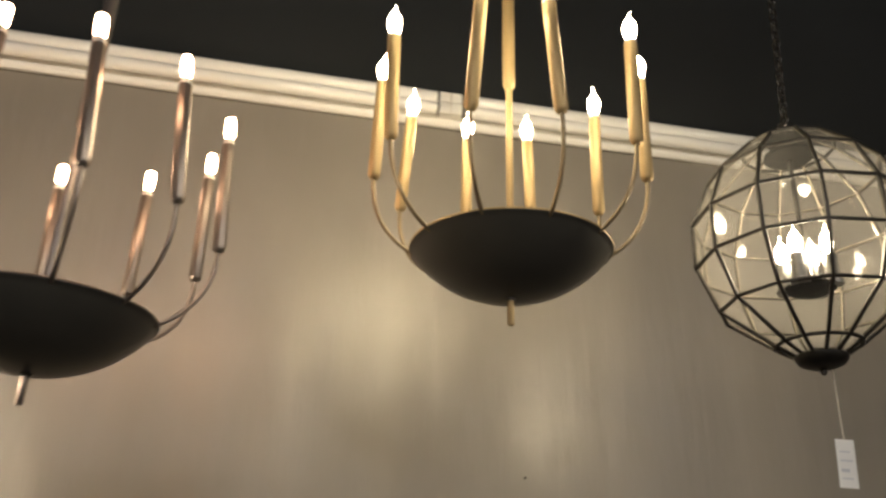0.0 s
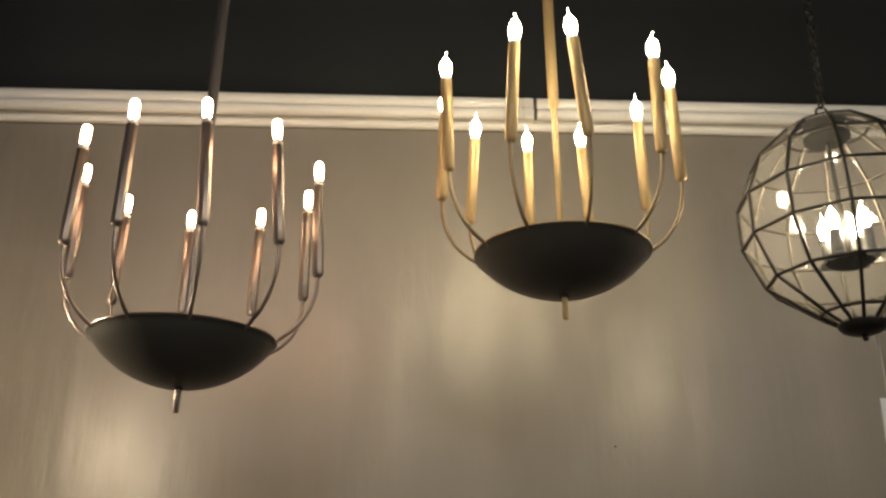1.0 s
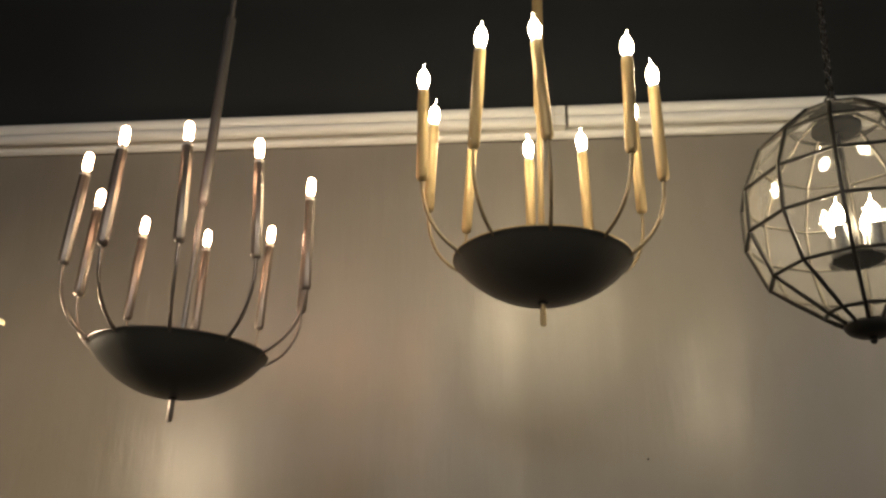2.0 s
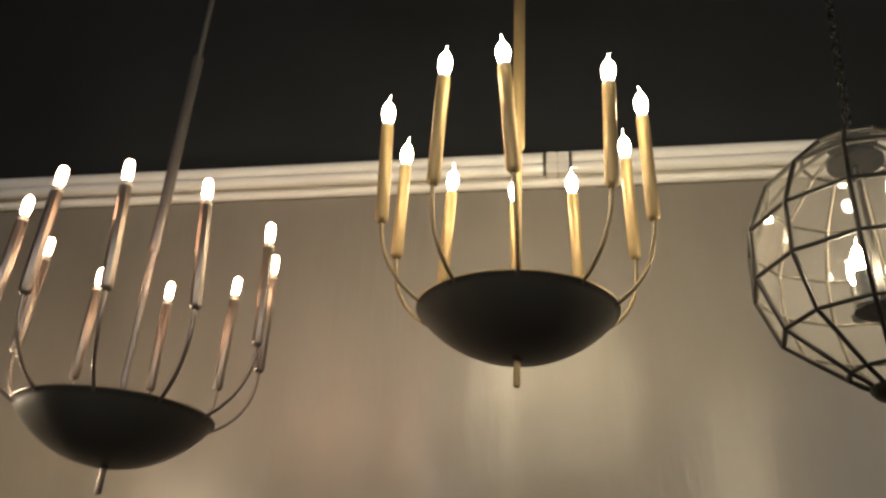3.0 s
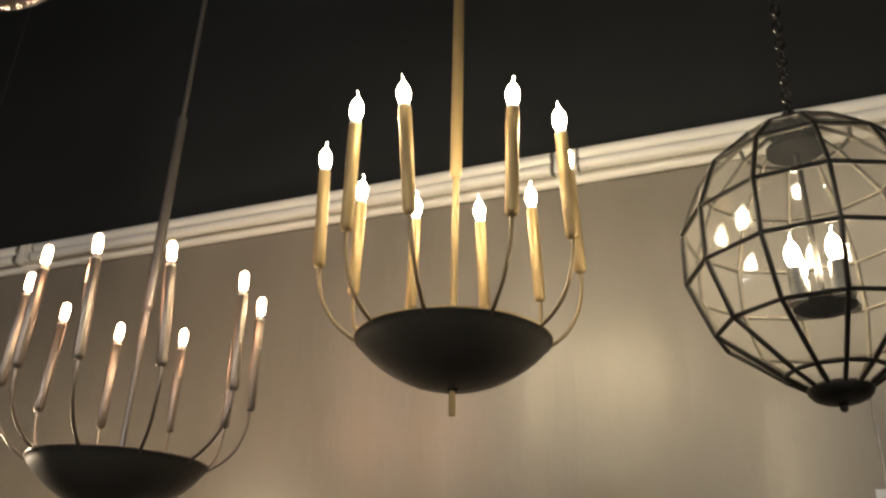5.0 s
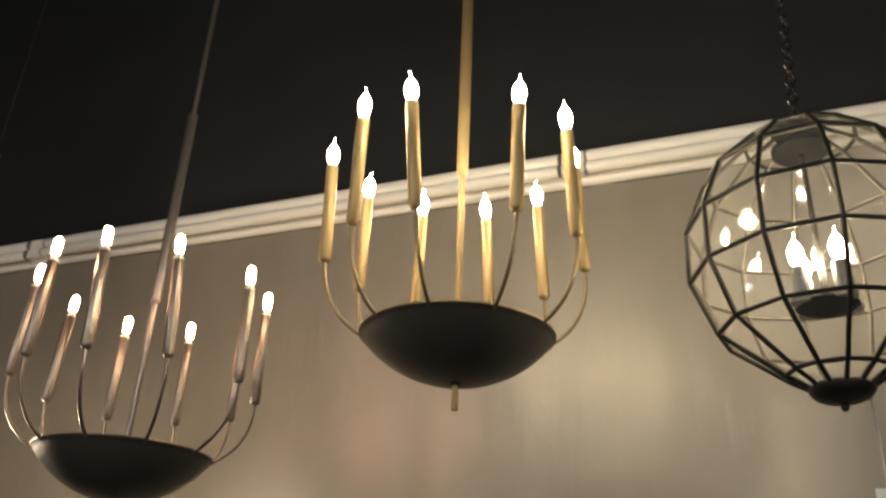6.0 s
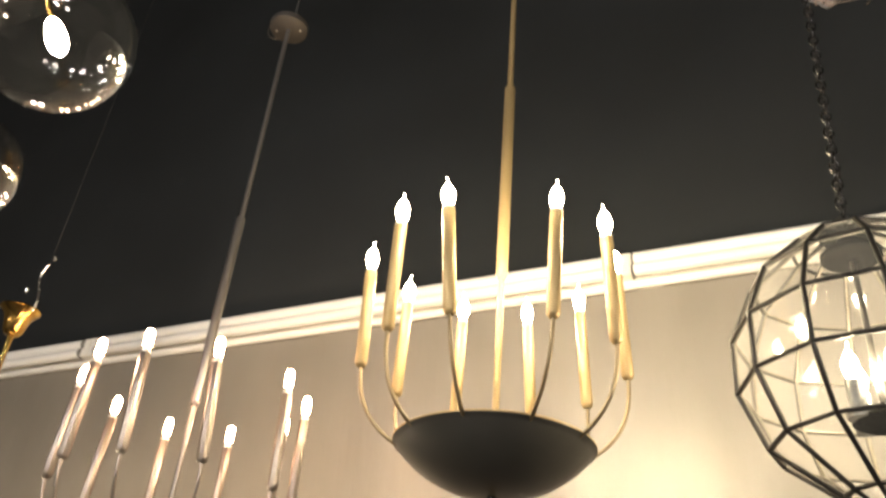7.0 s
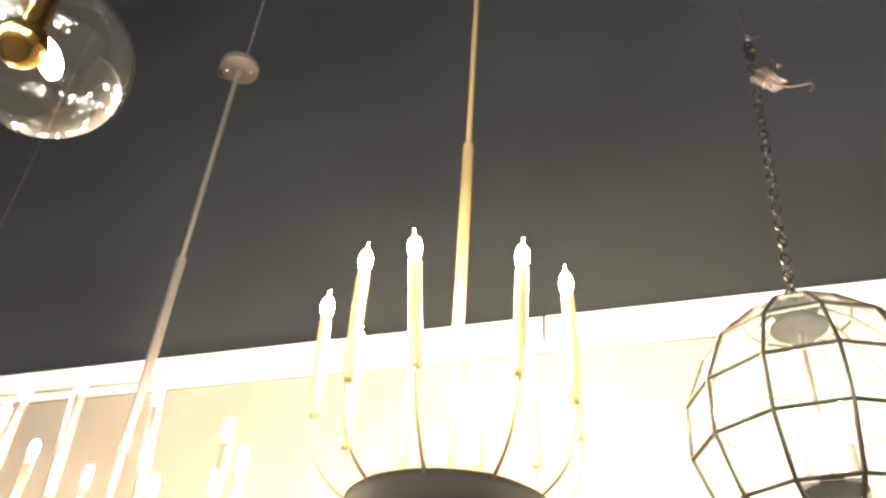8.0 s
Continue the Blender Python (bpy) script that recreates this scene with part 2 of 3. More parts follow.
tagged(part("wall_south", box(-6, -6.12, 0, 6, -6, CEILING_Z), M_BACKWALL, smooth=False), "dark taupe showroom wall", "wall", kind="structure")
tagged(part("wall_west", box(-6, -6, 0, -5.85, 5, CEILING_Z), M_BACKWALL, smooth=False), "dark taupe showroom wall", "wall", kind="structure")
tagged(part("wall_east", box(5.85, -6, 0, 6, 5, CEILING_Z), M_BACKWALL, smooth=False), "dark taupe showroom wall", "wall", kind="structure")

# ---- white tubes along the top of the display wall ----
JOINT_X, JOINT_STEP, GAP = 0.057, 2.237, 0.085
TUBE_ROWS = ((WALL_Y - 0.046, 3.1062, 0.0216), (WALL_Y - 0.052, 3.0635, 0.0206))


def batten_rail():
    """The white tray behind and under the tubes, with a rounded lip."""
    bm = bmesh.new()
    section = [(0, -0.008), (-0.012, -0.010), (-0.022, -0.004), (-0.026, 0.006), (-0.024, 0.013), (-0.016, 0.016), (-0.012, 0.022), (-0.012, 0.078), (-0.030, 0.083), (-0.030, 0.087), (0, 0.089)]
    ends = []
    for x in (-5.8, 5.8):
        ends.append([bm.verts.new((x, WALL_Y + dy, 3.0315 + dz)) for dy, dz in section])
    n = len(section)
    for i in range(n):
        bm.faces.new((ends[0][i], ends[0][(i + 1) % n], ends[1][(i + 1) % n], ends[1][i]))
    bm.faces.new(ends[0])
    bm.faces.new(ends[1][::-1])
    return part("batten_rail", bm, M_BATTEN)


tagged(batten_rail(), "white enamelled batten along the wall top", "batten", kind="structure")


# Thin dark brown line, broken and uneven, along the batten's lower edge.
bm = bmesh.new()
rng = random.Random(5)
sx = -5.8
while sx < 5.8:
    step = rng.uniform(0.06, 0.35)
    if rng.random() < 0.82:
        dz = rng.uniform(0.0010, 0.0028)
        box(sx, WALL_Y - 0.0022, 3.0215 - dz, min(sx + step, 5.8), WALL_Y + 0.001, 3.022, 0.0, bm)
    sx += step
tagged(part("edge_line_trim", bm, M_EDGE_LINE, smooth=False), "thin uneven brown line under the batten", "trim", kind="structure")


def fluorescent_tube(x0, x1, y, z, r):
    t = thing("fluorescent_tube", (x0 + x1) / 2, y, z, "unlit glossy white fluorescent tube above the display wall", "fluorescent tube", "tubes along the wall top")
    half = (x1 - x0) / 2
    part("glass_tube", lathe([(0, -half), (r * 0.94, -half), (r, -half + 0.006), (r, half - 0.006), (r * 0.94, half), (0, half)], 28, axis=(1, 0, 0)), M_TUBE, t)
    for s in (-1, 1):
        a, b = s * (half - 0.004), s * (half + 0.004)
        part("end_cap", lathe([(0, a), (r * 1.02, a), (r * 1.04, (a + b) / 2), (r * 0.9, b), (0, b)], 24, axis=(1, 0, 0)), M_ENDCAP, t, "grey metal end cap")
        for dz in (-0.006, 0.006):
            part("contact_pin", tube([(b, 0, dz), (b + s * 0.008, 0, dz)], 0.0013, 6), M_STEEL, t)
    return t


def lampholder(x, y, z, r):
    t = thing("lampholder", x, y, z, "white plastic lampholder between two tubes", "lampholder", "lampholders on the batten")
    for s in (-1, 1):
        bm = bmesh.new()
        box(min(s * 0.0008, s * 0.0365), -r * 0.55, -r * 0.95, max(s * 0.0008, s * 0.0365), 0.036, r * 0.95, 0.003, bm)
        part("holder_half", bm, M_BATTEN, t)
    part("wire_stub", tube(curve((0, -r * 0.5, -r), (0.003, -r * 0.5, 0), (-0.003, -r * 0.5, 0), (0, -r * 0.2, r)), 0.0015, 6), M_CORD, t)
    return t


for k in range(-2, 3):
    jx = JOINT_X + k * JOINT_STEP
    for (ty, tz, tr) in TUBE_ROWS:
        if abs(jx) < 5.5:
            lampholder(jx, ty, tz, tr)
        a, b = jx + GAP / 2, jx + JOINT_STEP - GAP / 2
        if a > -5.7 and b < 5.7:
            fluorescent_tube(a, b, ty, tz, tr)


# ---- candle chandeliers ----
def flame_bulb(at, axis, k):
    """Flame-shaped bulb with a bent glass tip."""
    prof = [(0.0, 0.0), (0.0070, 0.0), (0.0080, 0.004), (0.0110, 0.012), (0.0127, 0.021), (0.0122, 0.030), (0.0096, 0.039), (0.0056, 0.046), (0.0016, 0.0500), (0.0008, 0.053)]
    bm = lathe(prof, 16, at=at, axis=axis)
    up, p = Vector(axis), Vector(at)
    bend = Vector((math.cos(k * 2.1), math.sin(k * 2.1), 0))
    tube([p + up * 0.052, p + up * 0.057 + bend * 0.0003, p + up * 0.062 + bend * 0.0012, p + up * 0.066 + bend * 0.0026], [0.0010, 0.0005, 0.0004, 0.0003], 6, bm)
    return bm


def tubular_bulb(at, axis, k):
    """Slim tubular bulb with a round end."""
    prof = [(0.0, 0.0), (0.0060, 0.0), (0.0080, 0.003), (0.0090, 0.008), (0.0096, 0.024), (0.0095, 0.033), (0.0086, 0.0395), (0.0064, 0.0438), (0.0034, 0.0460), (0.0, 0.0466)]
    return lathe(prof, 20, at=at, axis=axis)


def chandelier(x, y, base_z, phi, arm_radius, arm_z, top_radius, top_z, rim_r, rim_z, foot_z, joint_z, upper_z, canopy_z, bends, metal, rod, arm_metal, bulb, bulb_mat, sides, sleeve_r, label, canopy_label):
    t = thing("candle_chandelier", x, y, base_z, label, "chandelier", "candle chandeliers")
    o = -base_z
    bowl_z = foot_z + 0.050
    depth = rim_z - bowl_z
    R = (rim_r ** 2 + depth ** 2) / (2 * depth)
    a_max = math.asin(rim_r / R)
    steps = 22
    outer = [(R * math.sin(a_max * i / steps), bowl_z + R * (1 - math.cos(a_max * i / steps)) + o) for i in range(steps + 1)]
    inner = [(max(r - 0.002, 0.0), h + 0.003) for r, h in outer]
    lip = [(rim_r + 0.0025, rim_z + o + 0.001), (rim_r + 0.003, rim_z + o + 0.004), (rim_r, rim_z + o + 0.006), (rim_r - 0.004, rim_z + o + 0.004)]
    part("bowl", lathe(outer + lip + inner[::-1][1:], 72), M_BOWL, t, "satin black shallow bowl")
    part("rim", tube([((rim_r + 0.0012) * math.cos(2 * math.pi * i / 72), (rim_r + 0.0012) * math.sin(2 * math.pi * i / 72), rim_z + o + 0.0035) for i in range(72)], 0.0024, 8, closed=True), metal, t, "thin metal rim of the bowl")
    part("finial", lathe([(0, foot_z + o), (0.0052, foot_z + o), (0.0062, foot_z + o + 0.002), (0.0062, bowl_z + o + 0.004), (0, bowl_z + o + 0.004)], 20), metal, t)
    part("finial_nut", lathe([(0, bowl_z + o - 0.004), (0.0095, bowl_z + o - 0.004), (0.0105, bowl_z + o), (0.0095, bowl_z + o + 0.003), (0, bowl_z + o + 0.003)], 6), M_BOWL, t)
    # stem: slim, a thicker middle sleeve, slim again
    part("lower_stem", lathe([(0, bowl_z + o), (0.0068, bowl_z + o), (0.0068, joint_z + o - 0.004), (0, joint_z + o - 0.004)], 20), rod, t)
    part("stem_sleeve", lathe([(0, joint_z + o - 0.012), (0.0085, joint_z + o - 0.012), (0.0118, joint_z + o - 0.005), (0.0122, joint_z + o), (0.0122, upper_z + o - 0.004), (0.0105, upper_z + o), (0, upper_z + o)], 24), rod, t)
    part("upper_stem", lathe([(0, upper_z + o), (0.0066, upper_z + o), (0.0066, canopy_z + o), (0, canopy_z + o)], 20), rod, t)
    cz = canopy_z + o
    part("canopy", lathe([(0, cz), (0.056, cz), (0.060, cz + 0.003), (0.060, cz + 0.022), (0.057, cz + 0.025), (0, cz + 0.025)], 40), M_CANOPY, t, canopy_label)
    for s in (-1, 1):
        part("canopy_screw", lathe([(0, cz - 0.003), (0.004, cz - 0.0025), (0.0045, cz), (0, cz)], 10, at=(s * 0.036, s * 0.014, 0)), M_STEEL, t)
    part("earth_wire", tube(curve((-0.045, -0.035, cz + 0.004), (-0.052, -0.045, cz - 0.045), (-0.028, -0.040, cz - 0.075), (-0.014, -0.012, cz - 0.045)), 0.0014, 6), M_COPPER, t, "thin bare earth wire")
    part("hanging_wire", tube(curve((0.010, 0.0, cz + 0.02), (0.016, 0.004, cz + 0.16), (0.004, 0.010, cz + 0.30), (0.016, 0.006, CEILING_Z + o), 20), 0.0034, 8), M_STEEL, t, "bright twisted hanging wire")
    part("wire_clip", lathe([(0, 0), (0.005, 0.001), (0.006, 0.008), (0.003, 0.014), (0, 0.015)], 10, at=(0.018, 0.003, cz + 0.06)), M_STEEL, t)
    for k, (bx, by, bz, tx, ty, tz) in enumerate(bends):
        a = phi + radians(36) * k
        c, s = math.cos(a), math.sin(a)
        low = Vector((arm_radius * c + bx, arm_radius * s + by, arm_z + bz + o))
        top = Vector((top_radius * c + tx, top_radius * s + ty, top_z + tz + o))
        up = (top - low).normalized()
        length = (top - low).length
        out = Vector((c, s, 0))
        start = out * (rim_r - 0.012) + Vector((0, 0, rim_z + o - 0.006))
        elbow = out * (rim_r + 0.056) + Vector((0, 0, rim_z + o + 0.016))
        path = curve(start - out * 0.03 + Vector((0, 0, -0.012)), elbow, low - up * 0.065, low + up * 0.006, 18)
        part("arm", tube(path, 0.0039, 10), arm_metal, t)
        slim = bulb is tubular_bulb
        cut = length - (0.010 if slim else 0.009)
        sleeve = part("candle_sleeve", lathe([(0, 0), (sleeve_r * 0.55, 0.0), (sleeve_r * 0.80, 0.003), (sleeve_r, 0.008), (sleeve_r, cut - 0.001), (sleeve_r * 0.96, cut), (0, cut)], sides, at=low, axis=up), metal, t)
        ring = sleeve_r * (0.90 if slim else 0.92)
        part("bulb_collar", lathe([(0, cut - 0.002), (ring, cut - 0.002), (ring, length - 0.003), (ring * 0.85, length - 0.0015), (0, length - 0.0015)], 20, at=low, axis=up), M_COLLAR, sleeve, "pale collar ring")
        if slim:
            part("bulb_base", lathe([(0, -0.003), (0.0054, -0.003), (0.0058, 0.002), (0.0066, 0.0045), (0, 0.0045)], 16, at=top, axis=up), M_ENDCAP, sleeve, "dull metal bulb base")
        part("bulb", bulb(top + up * (0.005 if slim else 0.0), up, k), bulb_mat, t, "glowing glass candle bulb")
    return t


GOLD_BENDS = [
    (-0.004, 0.001, -0.004, -0.018, -0.007, -0.005),
    (0.006, 0.012, 0.004, 0.013, -0.016, 0.003),
    (-0.009, 0.005, -0.006, -0.027, -0.009, -0.004),
    (0.002, 0.007, -0.003, 0.013, 0.001, -0.002),
    (-0.005, -0.009, -0.002, -0.004, -0.030, -0.005),
    (-0.015, 0.011, 0.010, -0.015, -0.011, 0.015),
    (-0.021, -0.003, 0.005, -0.026, -0.006, 0.008),
    (-0.001, 0.005, 0.003, -0.006, -0.013, 0.009),
    (-0.008, 0.006, 0.011, -0.001, -0.008, 0.012),
    (0.002, 0.006, 0.004, -0.002, 0.003, 0.007)]
PEWTER_BENDS = [
    (0.007, -0.001, 0.011, 0.001, 0.006, 0.016),
    (0.004, -0.001, 0.013, -0.013, 0.001, 0.017),
    (-0.003, -0.003, 0.014, -0.019, -0.009, 0.018),
    (0.004, 0.006, 0.004, -0.002, 0.009, 0.009),
    (0.004, -0.009, -0.003, 0.005, -0.007, 0.002),
    (-0.001, -0.008, -0.011, 0.003, -0.002, -0.002),
    (-0.004, -0.008, -0.011, -0.010, -0.000, -0.008),
    (-0.006, -0.007, -0.013, -0.008, -0.002, -0.011),
    (0.007, -0.013, -0.007, -0.004, 0.006, -0.002),
    (0.013, -0.021, 0.003, 0.009, -0.013, 0.000)]
chandelier(0.0, 0.0, 2.0658, 3.5403, 0.265, 2.3579, 0.2550, 2.5842, 0.1859, 2.2036, 2.0658, 2.5826, 3.1110, 4.15, GOLD_BENDS,
           M_GOLD, M_GOLD, M_GOLD_ARM, flame_bulb, M_FLAME, 28, 0.0122, "brushed gold ten-candle chandelier with a black bowl, lit", "round dull bronze canopy plate")
chandelier(-0.7955, 0.0555, 1.8779, 4.3810, 0.2664, 2.1663, 0.2623, 2.3926, 0.1883, 2.0250, 1.8760, 2.3985, 2.9310, 3.6630, PEWTER_BENDS,
           M_PEWTER, M_ROD, M_PEWTER, tubular_bulb, M_TUBULAR, 8, 0.0120, "rose pewter ten-candle chandelier with a black bowl, lit", "round dull bronze canopy plate with two screws")


# ---- faceted globe lantern on a chain ----
RINGS = ((0.043, 2.582), (0.098, 2.553), (0.178, 2.4785), (0.2201, 2.3807), (0.2212, 2.2822), (0.1824, 2.183), (0.0826, 2.1045))


def globe_lantern(x, y, phi, sides=12):
    base = 2.044
    t = thing("globe_lantern", x, y, base - 0.0036, "black iron faceted glass globe lantern, lit, on a chain", "lantern")

    def node(ring, k, shrink=0.0):
        r, z = RINGS[ring]
        a = phi - 2 * math.pi * k / sides
        return Vector(((r - shrink) * math.cos(a), (r - shrink) * math.sin(a), z - base))

    for k in range(sides):
        rib = [node(i, k) for i in range(7)]
        foot = rib[-1].copy()
        foot.x, foot.y, foot.z = foot.x * 0.5, foot.y * 0.5, 2.078 - base
        bar = part("meridian_bar", tube(rib + [foot], 0.0042, 8), M_IRON, t)
        # Paler strip along the inner side of each bar.
        part("inner_came", tube([node(i, k, 0.0046) for i in range(0, 7)], 0.0026, 6), M_LINER, bar, "pale inner strip")
    for i in range(7):
        for k in range(sides):
            bar = part("ring_bar", tube([node(i, k), node(i, k + 1)], 0.0039, 8), M_IRON, t)
            if i > 1:
                part("inner_came", tube([node(i, k, 0.0050), node(i, k + 1, 0.0050)], 0.0018, 6), M_LINER, bar)
    for i in range(6):
        for k in range(sides):
            a, b, c, d = node(i, k, 0.001), node(i, k + 1, 0.001), node(i + 1, k + 1, 0.001), node(i + 1, k, 0.001)
            n = (b - a).cross(d - a).normalized() * 0.0011
            bm = bmesh.new()
            v = [bm.verts.new(p + s * n) for s in (1, -1) for p in (a, b, c, d)]
            bm.faces.new(v[0:4])
            bm.faces.new(v[7:3:-1])
            for q in range(4):
                w = (q + 1) % 4
                bm.faces.new((v[q], v[4 + q], v[4 + w], v[w]))
            part("pane", bm, M_PANE, t, smooth=False, shadow=False)
    top = 2.562 - base
    part("top_cap", lathe([(0, top + 0.014), (0.046, top + 0.015), (0.049, top + 0.019), (0.034, top + 0.027), (0.015, top + 0.034), (0.010, top + 0.040), (0, top + 0.041)], 36), M_DULL, t, "blackened iron cap")
    part("inner_disc", lathe([(0, top - 0.036), (0.046, top - 0.034), (0.052, top - 0.030), (0.052, top - 0.022), (0.030, top - 0.010), (0.020, top + 0.006), (0, top + 0.006)], 32), M_DULL, t, "dark iron disc under the cap")
    loop = [(0.014 * math.cos(a), 0.0, top + 0.044 + 0.016 * math.sin(a)) for a in (2 * math.pi * i / 16 for i in range(16))]
    part("top_loop", tube(loop, 0.0030, 8, closed=True), M_IRON, t)
    part("bottom_dish", lathe([(0, 0.010), (0.012, 0.0105), (0.030, 0.014), (0.043, 0.020), (0.0505, 0.029), (0.0515, 0.036), (0.047, 0.041), (0, 0.041)], 32), M_IRON, t, "blackened iron bottom dish")
    part("dish_finial", lathe([(0, -0.003), (0.0045, -0.001), (0.0068, 0.003), (0.0060, 0.008), (0.0090, 0.010), (0.0090, 0.012), (0, 0.013)], 14), M_IRON, t)
    part("centre_stem", lathe([(0, 0.175), (0.0055, 0.175), (0.0055, top + 0.005), (0, top + 0.005)], 12), M_IRON, t)
    part("candle_plate", lathe([(0, 0.160), (0.010, 0.162), (0.036, 0.170), (0.052, 0.179), (0.050, 0.184), (0, 0.181)], 32), M_DULL, t)
    for k in range(4):
        a = phi + 0.5 + k * math.pi / 2
        at = (0.047 * math.cos(a), 0.047 * math.sin(a), 0.0)
        socket = part("candle_socket", lathe([(0, 0.178), (0.020, 0.178), (0.021, 0.186), (0.0135, 0.190), (0.0135, 0.243), (0.011, 0.246), (0, 0.246)], 20, at=at), M_SOCKET, t, "short gunmetal candle socket")
        part("bulb", flame_bulb((at[0], at[1], 0.246), (0, 0, 1), k), M_LANTERN, socket, "glowing flame-tip bulb")
    # price tag on its cord
    hx, hy = 0.043, 0.031
    part("tag_cord", tube(curve((hx, hy, 0.034), (hx + 0.003, hy, -0.03), (hx - 0.002, hy, -0.09), (hx + 0.001, hy, -0.121)), 0.0015, 6), M_CORD, t, "thin pale cord")
    bm = box(hx - 0.018, hy - 0.0006, -0.212, hx + 0.019, hy + 0.0006, -0.119, 0.0004)
    bmesh.ops.rotate(bm, verts=bm.verts, cent=(hx, hy, -0.119), matrix=Matrix.Rotation(-0.18, 3, "Z") @ Matrix.Rotation(0.05, 3, "Y"))
    tag = part("price_tag", bm, M_PAPER, t, "white paper price tag with faint print", smooth=False)
    for i, (w, h) in enumerate(((0.020, 0.0025), (0.024, 0.0025), (0.016, 0.006), (0.022, 0.0025))):
        bm = box(hx - 0.012, hy - 0.0014, -0.142 - i * 0.017 - h, hx - 0.012 + w, hy - 0.0008, -0.142 - i * 0.017)
        bmesh.ops.rotate(bm, verts=bm.verts, cent=(hx, hy, -0.119), matrix=Matrix.Rotation(-0.18, 3, "Z") @ Matrix.Rotation(0.05, 3, "Y"))
        part("print_bar", bm, M_PRINT, tag, smooth=False)
    return t


globe_lantern(0.6557, 0.0459, 4.8215)


def chain(x0, y0, z0, x1, y1, z1):
    """Oval links, turned by a quarter one after the other, with a cable woven through."""
    t = thing("lantern_chain", x0, y0, z0, "black iron link chain with a cable woven through", "chain")
    way = Vector((x1 - x0, y1 - y0, z1 - z0))
    count = 34
    step = way / count
    for k in range(count):
        mid = step * (k + 0.5)
        side = Vector((1, 0.25, 0)) if k % 2 else Vector((-0.25, 1, 0))
        side = (side - step.normalized() * side.dot(step.normalized())).normalized()
        up = step.normalized()
        half = step.length / 2 + 0.0042
        pts = []
        for i in range(14):
            a = 2 * math.pi * i / 14
            pts.append(mid + side * (0.0088 * math.cos(a)) + up * (half * math.sin(a)))
        part("link", tube(pts, 0.0022, 6, closed=True), M_LINK, t)
    weave = [step * (k * 0.5) + Vector((0.007 * math.sin(k * 0.9), 0.007 * math.cos(k * 0.9), 0)) for k in range(count * 2 + 1)]
    part("woven_cable", tube(weave, 0.0015, 6), M_CABLE, t)
    part("chain_hook", tube(curve(way + Vector((-0.002, 0, -0.055)), way + Vector((-0.016, 0, -0.03)), way + Vector((-0.010, 0, 0.0)), way + Vector((0.004, 0, 0.004))), 0.0032, 8), M_LINK, t, "black open hook")
    part("hook_nut", lathe([(0, 0), (0.006, 0.001), (0.0068, 0.006), (0.0068, 0.014), (0.0045, 0.019), (0, 0.020)], 10, at=way + Vector((0.002, -0.002, 0.002))), M_STEEL, t, "bright steel nut")
    part("terminal", lathe([(0, 0), (0.0042, 0.001), (0.0046, 0.010), (0, 0.013)], 10, at=way + Vector((0.007, -0.004, -0.036))), M_BRASS, t, "small yellow brass terminal")
    part("earth_tail", tube(curve(way + Vector((0.004, 0, 0.012)), way + Vector((0.014, 0, 0.010)), way + Vector((0.022, 0, 0.014)), way + Vector((0.032, 0, 0.014)), 6), 0.0007, 5), M_STEEL, t, "fine bright wire tail")
    part("ceiling_cable", tube(curve(way + Vector((0, 0, 0.03)), way + Vector((-0.01, 0.0, 0.3)), way + Vector((-0.05, 0.0, 0.6)), way + Vector((-0.06, 0, CEILING_Z - z1))), 0.003, 8), M_CABLE, t)
    # a folded bundle of supply wire tied beside the links
    lean, across = Vector((0.62, 0.0, -0.78)), Vector((0.55, -0.4, 0.44))
    heart = way + Vector((0.024, -0.012, -0.152))
    for i in range(6):
        o = heart + across * ((i - 2.5) * 0.0072) + lean * (0.004 * (i % 3) - 0.004)
        flat = Vector((0.25, 0.92, 0.2)) * 0.006
        loop = [o + lean * (0.036 * math.cos(a)) + flat * math.sin(a) + across * (0.004 * math.sin(2 * a)) for a in (2 * math.pi * j / 18 for j in range(18))]
        part("wire_coil", tube(loop, 0.0027, 6, closed=True), M_COPPER if i % 3 else M_SHEATH, t, "folded clear-sheathed supply wire" if i % 3 == 0 else "folded copper-toned supply wire")
    part("wire_tie", tube([heart + across * (0.025 * math.cos(a)) + Vector((0.25, 0.92, 0.2)) * (0.012 * math.sin(a)) for a in (2 * math.pi * j / 16 for j in range(16))], 0.0018, 6, closed=True), M_COPPER, t)
    tail = heart + lean * 0.030
    part("wire_end", tube(curve(tail, tail + Vector((0.030, 0, -0.022)), tail + Vector((0.050, 0, -0.006)), tail + Vector((0.066, 0, -0.012))) + [tail + Vector((0.068, 0, -0.024)), tail + Vector((0.060, 0, -0.034))], 0.0020, 6), M_COPPER, t, "loose copper wire end")
    part("wire_end", tube(curve(heart + across * 0.02, heart + across * 0.03 + Vector((0, 0, 0.02)), heart + across * 0.03 + Vector((0.004, 0, 0.03)), heart + across * 0.028 + Vector((-0.004, 0, 0.042)), 8), 0.0018, 6), M_COPPER, t, "loose copper wire end")
    part("wire_nut", lathe([(0, -0.006), (0.005, -0.005), (0.0055, 0.004), (0, 0.006)], 10, at=heart + across * 0.045), M_SHEATH, t, "pale crimp cap")
    return t


chain(0.656, 0.042, 2.616, 0.682, 0.025, 3.318)


